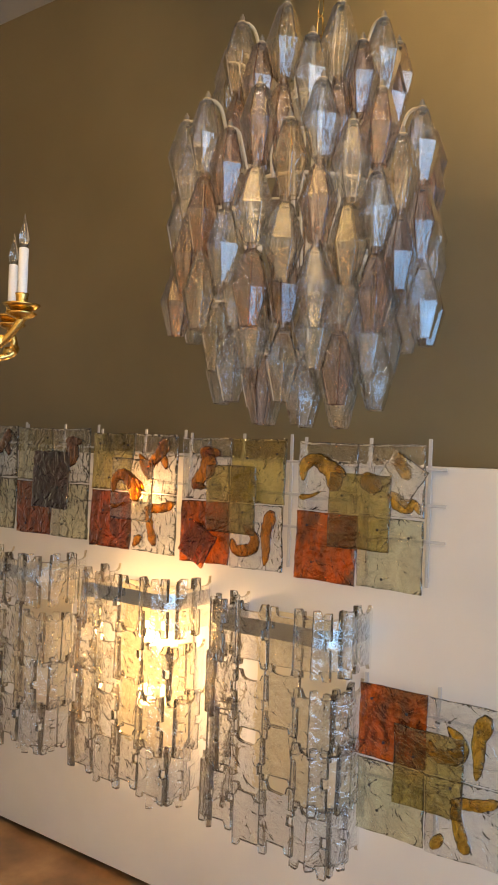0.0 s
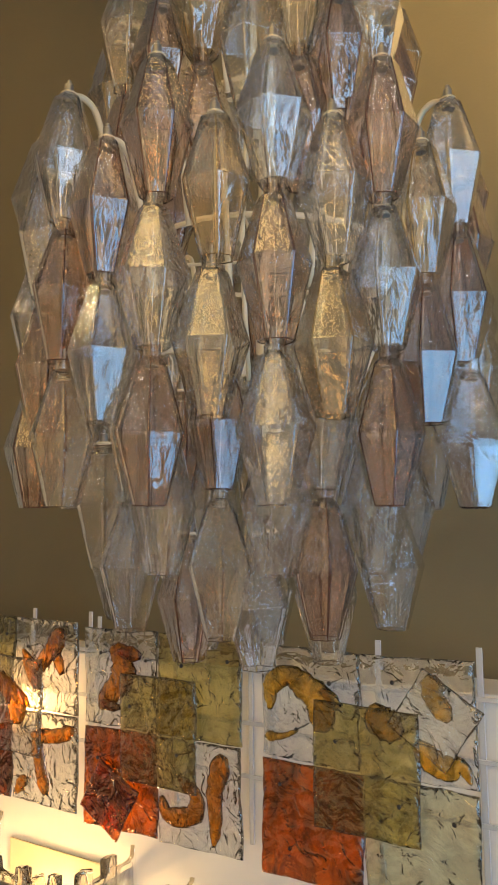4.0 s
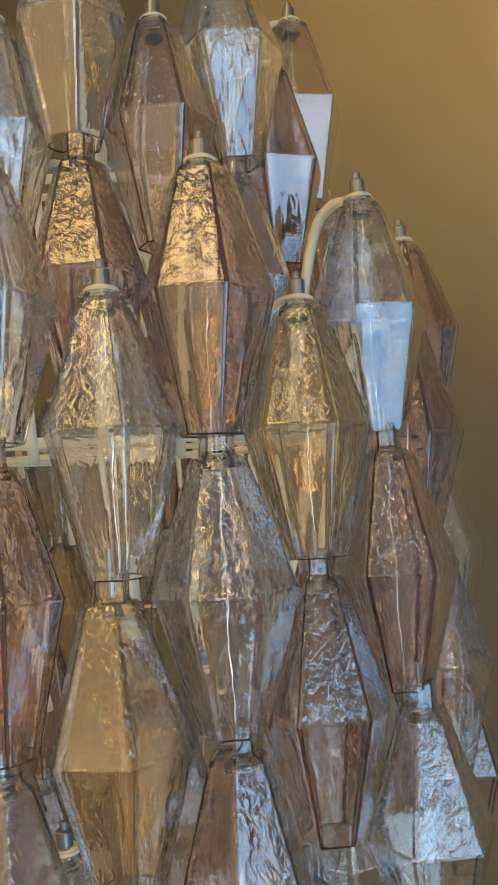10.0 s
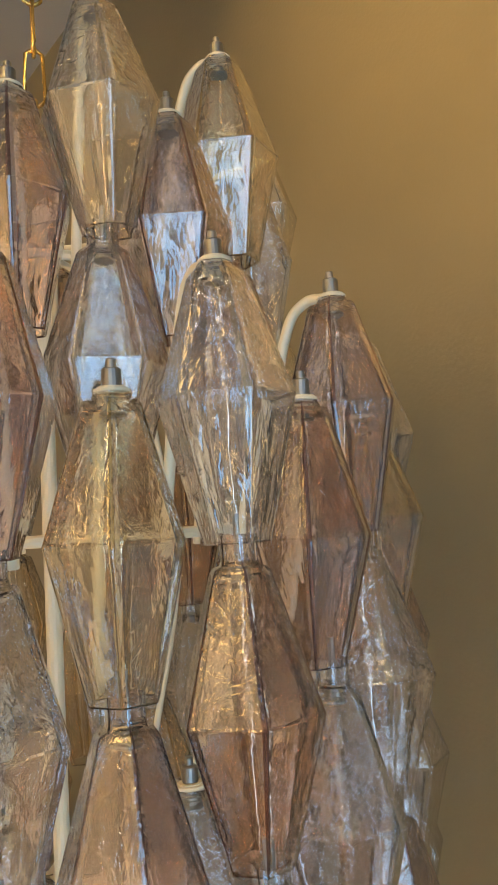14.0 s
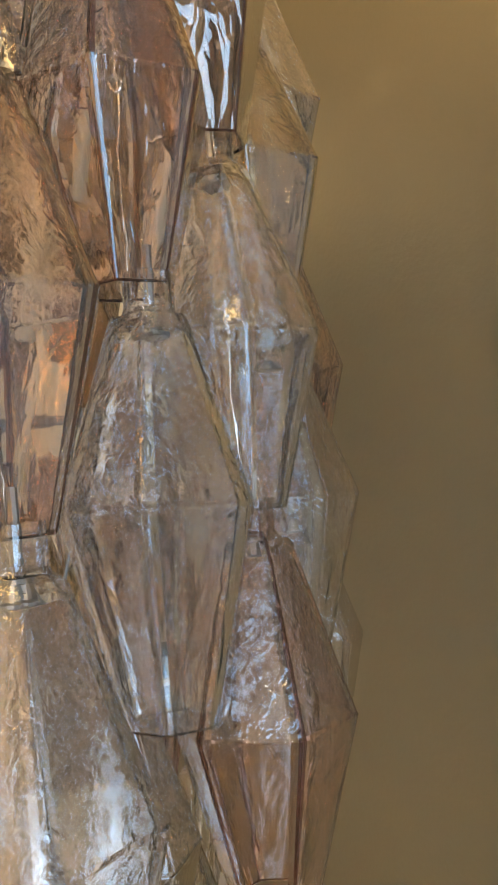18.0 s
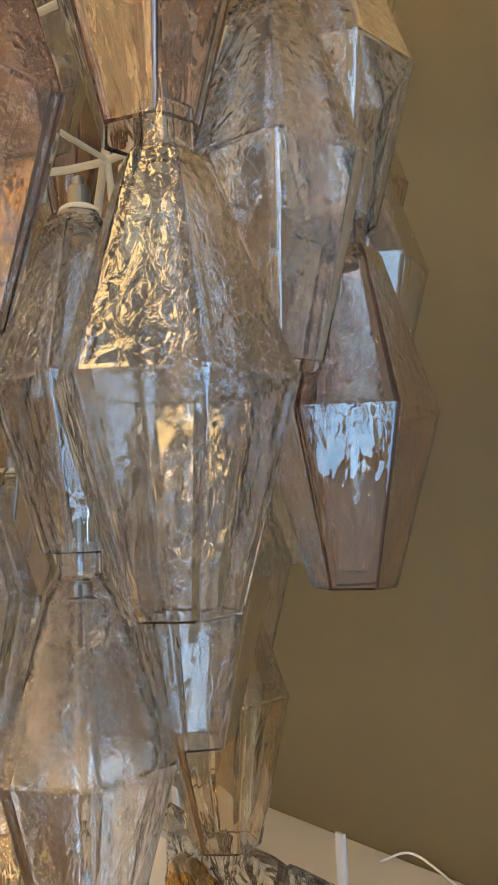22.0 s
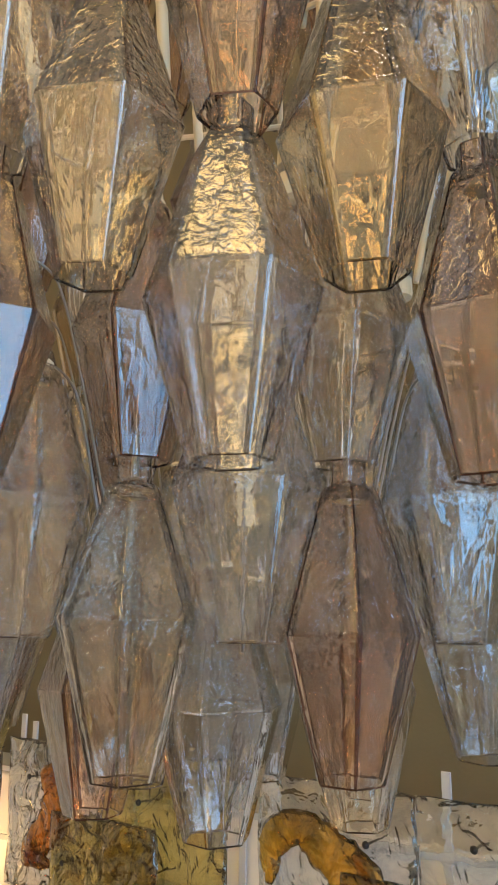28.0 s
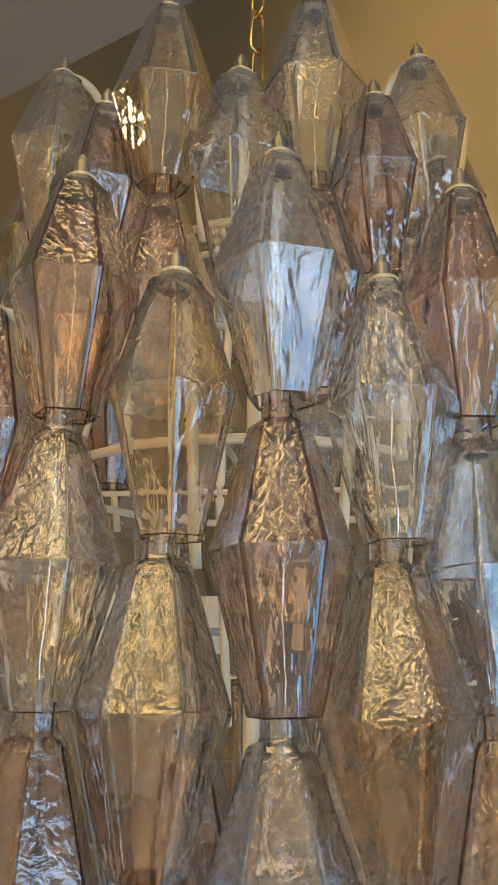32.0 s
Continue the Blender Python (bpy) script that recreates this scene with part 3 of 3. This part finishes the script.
for k in range(18):
    child("chain_link", LINK, chandelier, pose(0, 0, z, 0, 0, 35 + 90 * (k % 2)), "pale brass chain link")
    z += 0.0565

# ---- tile lamps on the board ----
def tile_mesh(name, w, h, material, seed):
    """A cast tile: uneven outline, rippled faces, thick rounded rim."""
    r = random.Random(seed)
    grid = [-0.5, -0.484, -0.455, -0.4] + [-0.3 + 0.12 * q for q in range(6)] + [0.4, 0.455, 0.484, 0.5]
    nx = nz = len(grid) - 1
    bm = bmesh.new()
    noise_at = Vector((r.uniform(0, 50), r.uniform(0, 50), r.uniform(0, 50)))
    sides = []
    for face in (-1, 1):
        rows = []
        for j in range(nz + 1):
            row = []
            for i in range(nx + 1):
                u, v = grid[i], grid[j]
                edge = max(abs(u), abs(v))
                p = Vector((u * w, 0, v * h))
                q = noise.noise(p * 9 + noise_at)
                wavy = Vector((noise.noise(p * 22 + noise_at), 0, noise.noise(p * 22 - noise_at))) * 0.0035
                thick = (0.0018 if edge > 0.49 else 0.0042 if edge > 0.47 else 0.0056) + 0.0012 * noise.noise(p * 30 + noise_at * face)
                row.append(bm.verts.new(p + wavy + Vector((0, face * thick + 0.004 * q, 0))))
            rows.append(row)
        for a, b in zip(rows, rows[1:]):
            for i in range(nx):
                bm.faces.new((a[i], a[i + 1], b[i + 1], b[i]))
        sides.append(rows)
    f, b = sides
    rim = lambda g: g[0] + [row[-1] for row in g[1:]] + g[-1][-2::-1] + [row[0] for row in g[-2:0:-1]]
    ra, rb = rim(f), rim(b)
    for i in range(len(ra)):
        k = (i + 1) % len(ra)
        bm.faces.new((ra[i], ra[k], rb[k], rb[i]))
        for pair in ((ra[i], ra[k]), (rb[i], rb[k]), (ra[i], rb[i])):
            bm.edges.get(pair).smooth = False
    return mesh_of(name, bm, material, True)


# trails of hot glass laid on a tile: runs of (x, z, half width) in half tile widths
ARCH = [[(-0.8, -0.15, 0.1), (-0.75, 0.3, 0.18), (-0.4, 0.5, 0.2), (0.0, 0.3, 0.26), (0.25, 0.1, 0.3), (0.3, -0.4, 0.25)], [(-0.9, -0.65, 0.12), (-0.55, -0.6, 0.06), (-0.2, -0.45, 0.04)], [(0.3, 0.35, 0.1), (0.65, 0.05, 0.14)]]
BLOTS = [[(-0.75, 0.2, 0.14), (-0.6, -0.05, 0.28), (-0.2, -0.25, 0.2)], [(0.3, 0.75, 0.16), (0.35, 0.4, 0.18), (0.6, 0.05, 0.15)], [(0.0, -0.35, 0.22), (0.4, -0.7, 0.22), (0.75, -0.65, 0.14), (0.9, -0.9, 0.05)]]
HOOD = [[(-0.2, 0.62, 0.16), (0.1, 0.4, 0.3), (0.1, 0.0, 0.34), (-0.2, -0.3, 0.24), (-0.5, -0.65, 0.18)], [(0.0, 0.55, 0.14), (0.62, 0.5, 0.16)], [(-0.5, -0.55, 0.14), (0.05, -0.6, 0.1)]]
LOOP = [[(-0.4, 0.35, 0.1), (0.0, 0.0, 0.16), (-0.1, -0.35, 0.2), (-0.7, -0.45, 0.17), (-0.88, -0.1, 0.1)], [(0.68, 0.85, 0.24), (0.45, 0.2, 0.2), (0.45, -0.4, 0.15), (0.4, -0.85, 0.08)]]
FORK = [[(0.6, 0.85, 0.2), (0.3, 0.4, 0.25), (-0.1, 0.0, 0.17), (-0.3, -0.4, 0.1)], [(0.35, 0.4, 0.16), (0.6, -0.15, 0.15)], [(-0.7, 0.3, 0.09), (-0.4, -0.1, 0.18), (-0.2, -0.55, 0.1)]]
BOUGH = [[(0.95, 0.75, 0.15), (0.4, 0.55, 0.16), (-0.3, 0.5, 0.15)], [(-0.2, 0.45, 0.14), (-0.05, -0.2, 0.17), (0.15, -0.75, 0.2)], [(-0.5, -0.45, 0.16), (-0.8, -0.85, 0.14)]]


def ribbon(run, half, seed):
    """A flattened, uneven run of glass lying on a tile's front face."""
    r = random.Random(seed)
    line = bend([(x * half, w * half, z * half) for x, z, w in run], 6)
    bm, rows = bmesh.new(), []
    ends = len(line) - 1
    for i, p in enumerate(line):
        a, b = line[max(0, i - 1)], line[min(ends, i + 1)]
        way = Vector((b.x - a.x, 0, b.z - a.z)).normalized()
        side = Vector((-way.z, 0, way.x))
        wide = max(0.0025, p.y * r.uniform(0.9, 1.15)) * min(1.0, 0.45 + 0.28 * min(i, ends - i))
        mid = Vector((p.x, -0.0095, p.z))
        rows.append([bm.verts.new(mid + side * math.cos(0.628319 * k) * wide + Vector((0, math.sin(0.628319 * k) * 0.0042, 0))) for k in range(10)])
    for a, b in zip(rows, rows[1:]):
        for i in range(10):
            bm.faces.new((a[i], a[(i + 1) % 10], b[(i + 1) % 10], b[i]))
    bm.faces.new(rows[0])
    bm.faces.new(rows[-1])
    return bm


TILE_D = 2.121
HEAD = mesh_of("pin_head", lathe([(0.0015, 0.0), (0.0042, -0.002), (0.0048, -0.004), (0.0042, -0.006), (0.0015, -0.007)], 10), BLACK)
ROD = mesh_of("pin", lathe([(0.0015, 0.0), (0.0015, 0.058)], 6), BLACK)


def tile_lamp(s0, z0, tiles, label, lit=False, extra=None):
    """Five tiles on pins before a slim rack: four in a square, one over their middle; s0, z0: lower left corner."""
    lampy = thing("tile_wall_lamp", label, "wall lamp", "tile wall lamps on the board", ROOM @ Matrix.Translation((s0 + 0.215, TILE_D, z0 + 0.218)) @ Matrix.Scale(0.97, 4))
    r = random.Random(int(s0 * 1000))
    for k, x in enumerate((-0.225, 0.016, 0.215)):
        part("rack_bar", box((0.012, 0.004, 0.45), Matrix.Translation((x, 0.048, 0.017)), 0.001), PLASTIC, lampy, "pale grey rack bar")
    for z in (0.15, 0.04, -0.07):
        part("rack_arm", box((0.52, 0.004, 0.009), Matrix.Translation((0.012, 0.046, z)), 0.001), PLASTIC, lampy, "pale grey rack arm")
    places = [(-0.112, 0.113, 0.0), (0.111, 0.112, 0.0), (-0.112, -0.113, 0.0), (0.112, -0.113, 0.0), (0.01, 0.01, -0.017)]
    for k, (key, (x, z, y)) in enumerate(zip(tiles, places)):
        w, h = (0.22, 0.221) if k < 4 else (0.215, 0.235)
        glass_of, trail, shape = (CLEAR_TILE, *key) if isinstance(key, tuple) else (key, None, ())
        t = child("glass_tile", tile_mesh("glass_tile", w, h, glass_of, r.randint(0, 9999)), lampy, pose(x + r.uniform(-0.002, 0.002), y, z, r.uniform(-1.5, 1.5), r.uniform(-1.2, 1.2), r.uniform(-1.5, 1.5)), glass_of.name.replace("_", " ") + (" with fused colour trails" if trail else ""))
        for run in shape:
            part("trail", ribbon(run, 0.11, r.randint(0, 9999)), trail, t, trail.name.replace("_", " "), smooth=True)
        for px, pz in (((-0.055, 0.05), (0.06, 0.055), (-0.03, -0.06)) if k < 4 else ((-0.06, 0.05), (0.055, -0.03))):
            at = Matrix.Translation((px + r.uniform(-0.02, 0.02), -0.008, pz + r.uniform(-0.02, 0.02)))
            child("pin_head", HEAD, t, at @ pose(0, 0, 0, 90), "dark pin head")
            child("pin", ROD, t, at @ pose(0, 0, 0, -90), "dark pin")
    if extra:
        glass_of, x, z, tip = extra
        child("glass_tile", tile_mesh("glass_tile", 0.13, 0.13, glass_of, 5), lampy, pose(x, -0.02, z, 0, tip, 0), glass_of.name.replace("_", " "))
    if lit:
        holder = part("lamp_holder", lathe([(0.014, 0.0), (0.014, 0.05)], 14), IVORY, lampy, "ivory lamp holder", Matrix.Translation((0.02, 0.03, -0.075)))
        part("bulb", lathe([(0.008, 0.0), (0.014, 0.012), (0.016, 0.03), (0.011, 0.05), (0.002, 0.066)], 14), LIT_SMALL, holder, "glowing warm bulb", Matrix.Translation((0, 0, 0.049)), True)


tile_lamp(-1.344, 1.194, ((AMB, ARCH), (AMB, BLOTS), T_ORANGE, T_GREEN, T_OLIVE), "wall lamp of clear, orange and green glass tiles", extra=(CLEAR_TILE, 0.15, 0.12, 33))
tile_lamp(-1.826, 1.202, ((HOT, HOOD), T_OLIVE, T_ORANGE, (HOT, LOOP), T_OLIVE), "wall lamp of olive, orange and trailed glass tiles", extra=(T_ORANGE, -0.13, -0.155, 28))
tile_lamp(-2.282, 1.212, (T_OLIVE, (HOT, FORK), T_RUST, (HOT, BOUGH), (HOT, ARCH)), "lit wall lamp of orange trailed glass tiles", True)
tile_lamp(-2.731, 1.228, (T_GREEN, (WINE, HOOD), T_RUST, T_GREEN, T_PLUM), "wall lamp of green and dark plum glass tiles")
tile_lamp(-3.168, 1.236, (T_GREEN, (WINE, FORK), T_GREEN, T_GREEN, (WINE, BLOTS)), "wall lamp of pale green and brown trailed tiles")
tile_lamp(-1.10, 0.477, (T_ORANGE, (AMB, LOOP), T_GREEN, (AMB, BOUGH), T_OLIVE), "low wall lamp of orange, green and trailed tiles")

# ---- box lamps of cast glass slabs ----
def puzzle(name, w, h, seed):
    """A cast slab, hollowed between raised corners at head and foot, some with a notch in one side."""
    r = random.Random(seed)
    horn, dip = r.uniform(0.022, 0.03), r.uniform(0.018, 0.026)
    half = w / 2
    out = [(-half, 0), (-half + horn, 0), (-half + horn + 0.006, dip), (half - horn - 0.006, dip), (half - horn, 0), (half, 0)]
    if r.random() < 0.5:
        out += [(half, 0.45 * h), (half - 0.02, 0.45 * h), (half - 0.02, 0.6 * h), (half, 0.6 * h)]
    out += [(half, h), (half - horn, h), (half - horn - 0.007, h - dip), (0.02, h - dip - 0.006), (-0.02, h - dip - 0.006), (-half + horn + 0.007, h - dip), (-half + horn, h), (-half, h)]
    bm = bmesh.new()
    face = bm.faces.new([bm.verts.new((x + r.uniform(-0.002, 0.002), 0, z + r.uniform(-0.002, 0.002))) for x, z in out])
    top = bmesh.ops.extrude_face_region(bm, geom=[face])
    bmesh.ops.translate(bm, verts=[v for v in top["geom"] if isinstance(v, bmesh.types.BMVert)], vec=(0, 0.019, 0))
    bmesh.ops.recalc_face_normals(bm, faces=bm.faces)
    bmesh.ops.bevel(bm, geom=list(bm.edges), offset=0.0034, segments=2, affect="EDGES", profile=0.5)
    for f in bm.faces:
        f.material_index = int(abs(f.normal.y) < 0.1)
    bmesh.ops.triangulate(bm, faces=[f for f in bm.faces if len(f.verts) > 4])
    me = mesh_of(name, bm, SLAB)
    me.materials.append(SLAB_RIM)
    return me


SLABS = [puzzle("glass_slab", 0.128, 0.205, 40 + k) for k in range(6)]


def slab_lamp(s0, up, lit, label):
    """A steel band on the wall carries rows of hooked glass slabs; s0: its right end along the wall."""
    w, depth, cut = 0.47, 0.215, 0.045
    lampy = thing("slab_wall_lamp", label, "wall lamp", "cast glass box lamps", ROOM @ Matrix.Translation((s0 - w * 0.48, BOARD_D, up + 0.042)) @ Matrix.Scale(0.96, 4))
    r = random.Random(int(s0 * 100))
    line = [(-w / 2, 0), (-w / 2, -depth + cut), (-w / 2 + cut, -depth), (w / 2 - cut, -depth), (w / 2, -depth + cut), (w / 2, 0)]
    bm = bmesh.new()
    z0, z1, th = 1.028, 1.082, 0.003
    inner = [(x * (1 - 2 * th / w), y + (th if y < -0.001 else 0)) for x, y in line]
    rows = [[bm.verts.new((x, y, z)) for x, y in pts] for pts, z in ((line, z0), (line, z1), (inner, z1), (inner, z0))]
    for a, b in zip(rows, rows[1:] + rows[:1]):
        for i in range(5):
            bm.faces.new((a[i], a[i + 1], b[i + 1], b[i]))
    for i in (0, 5):
        bm.faces.new([row[i] for row in rows])
    part("band", bm, CHROME, lampy, "polished steel band")
    part("back_plate", box((w - 0.12, 0.006, 0.62), Matrix.Translation((0, -0.005, 0.76)), 0.001), IVORY, lampy, "white back plate")
    spots = []
    for x in (-0.168, -0.056, 0.056, 0.168):
        spots.append((x, -depth - 0.004, 0))
    for x, a in ((-w / 2 + 0.012, -45), (w / 2 - 0.012, 45)):
        spots.append((x, -depth + 0.014, a))
    for y in (-0.125, -0.04):
        spots += [(-w / 2 - 0.004, y, -90), (w / 2 + 0.004, y, 90)]
    for c, (x, y, a) in enumerate(spots):
        shift = 0.095 if c % 2 else 0.0
        for row in range(4):
            z = 0.92 - 0.175 * row - shift * 0.5 + r.uniform(-0.01, 0.01) + (0.06 if row == 0 and c % 2 else 0)
            out = 0.011 if (row + c) % 2 else -0.011
            m = pose(x, y, z, 0, 0, a) @ Matrix.Translation((r.uniform(-0.006, 0.006), -out - 0.006, 0)) @ pose(0, 0, 0, r.uniform(-2, 2), r.uniform(-1, 1), r.uniform(-3, 3))
            child("glass_slab", r.choice(SLABS), lampy, m, "clear cast glass slab")
    for z in ((0.87, 0.64) if lit else ()):
        holder = part("lamp_holder", lathe([(0.014, 0.0), (0.014, 0.05)], 14), IVORY, lampy, "ivory lamp holder", Matrix.Translation((0.03, -0.09, z - 0.05)))
        part("bulb", lathe([(0.009, 0.0), (0.018, 0.014), (0.026, 0.04), (0.022, 0.062), (0.006, 0.078)], 16), LIT, holder, "glowing warm bulb", Matrix.Translation((0, 0, 0.049)), True)


slab_lamp(-1.115, 0.0, False, "unlit box wall lamp of clear cast glass slabs")
slab_lamp(-1.735, 0.024, True, "lit box wall lamp of cast glass slabs, glowing warm")
slab_lamp(-2.366, 0.04, False, "unlit box wall lamp of greyish cast glass slabs")

# ---- brass candle chandelier ----
HUB = Vector((-0.953, 2.154, 1.887))
brass_lamp = thing("brass_candle_chandelier", "gilt brass chandelier with white electric candles, unlit", "chandelier", m=Matrix.Translation(HUB))
part("stem", lathe([(0.004, -0.12), (0.02, -0.11), (0.035, -0.07), (0.018, -0.03), (0.03, 0.0), (0.045, 0.03), (0.02, 0.07), (0.014, 0.2), (0.02, 0.24), (0.006, 0.3), (0.004, CEIL - HUB.z)], 20), BRASS, brass_lamp, smooth=True)
for a, reach in ((-13, 0.37), (23, 0.303), (107, 0.37), (-133, 0.37), (167, 0.37), (-73, 0.37)):
    turn = pose(0, 0, 0, 0, 0, a)
    arm = part("arm", tube(bend([(0.03, 0, 0.02), (0.12, 0, -0.03), (0.22, 0, -0.055), (0.31, 0, -0.035), (reach, 0, 0.03), (reach, 0, 0.055)], 6), 0.011, 10), BRASS, brass_lamp, "scrolled brass arm", turn, True)
    at = Matrix.Translation((reach, 0, 0.05))
    part("leaf", lathe([(0.004, -0.02), (0.016, -0.008), (0.012, 0.008), (0.02, 0.014), (0.007, 0.03)], 9), BRASS, arm, "brass leaf", Matrix.Translation((0.3, 0, -0.03)) @ pose(0, 0, 0, 0, 60, 0))
    part("drip_pan", lathe([(0.012, 0.0), (0.03, 0.006), (0.046, 0.016), (0.05, 0.021), (0.046, 0.02), (0.02, 0.012), (0.014, 0.012)], 24), BRASS, arm, "brass drip pan", at, True)
    part("lower_pan", lathe([(0.01, -0.02), (0.03, -0.012), (0.041, -0.004), (0.04, -0.001), (0.012, -0.004)], 24), BRASS, arm, "brass lower pan", at, True)
    part("cup", lathe([(0.013, 0.01), (0.019, 0.016), (0.015, 0.026), (0.0165, 0.045), (0.018, 0.05), (0.0135, 0.051)], 20), BRASS, arm, "brass candle cup", at, True)
    part("candle", lathe([(0.0125, 0.048), (0.0128, 0.05), (0.0128, 0.168), (0.011, 0.171), (0.004, 0.171)], 20), CANDLE, arm, "white candle sleeve", at, True)
    part("bulb", lathe([(0.006, 0.17), (0.012, 0.18), (0.015, 0.195), (0.011, 0.215), (0.004, 0.24), (0.0012, 0.262)], 14), BULB, arm, "clear flame-shaped bulb", at, True)

# ---- small things on the board ----
wire = new("white_wire", mesh_of("white_wire", tube(bend([(-1.188, D1 - 0.03, BOARD_TOP + 0.003), (-1.154, D1 - 0.014, BOARD_TOP + 0.016), (-1.086, D1 - 0.02, BOARD_TOP + 0.002)], 8), 0.0013, 6), CANDLE, True))
wire.matrix_basis = ROOM
tagged(wire, "thin white cable lying along the board's top", "cable")
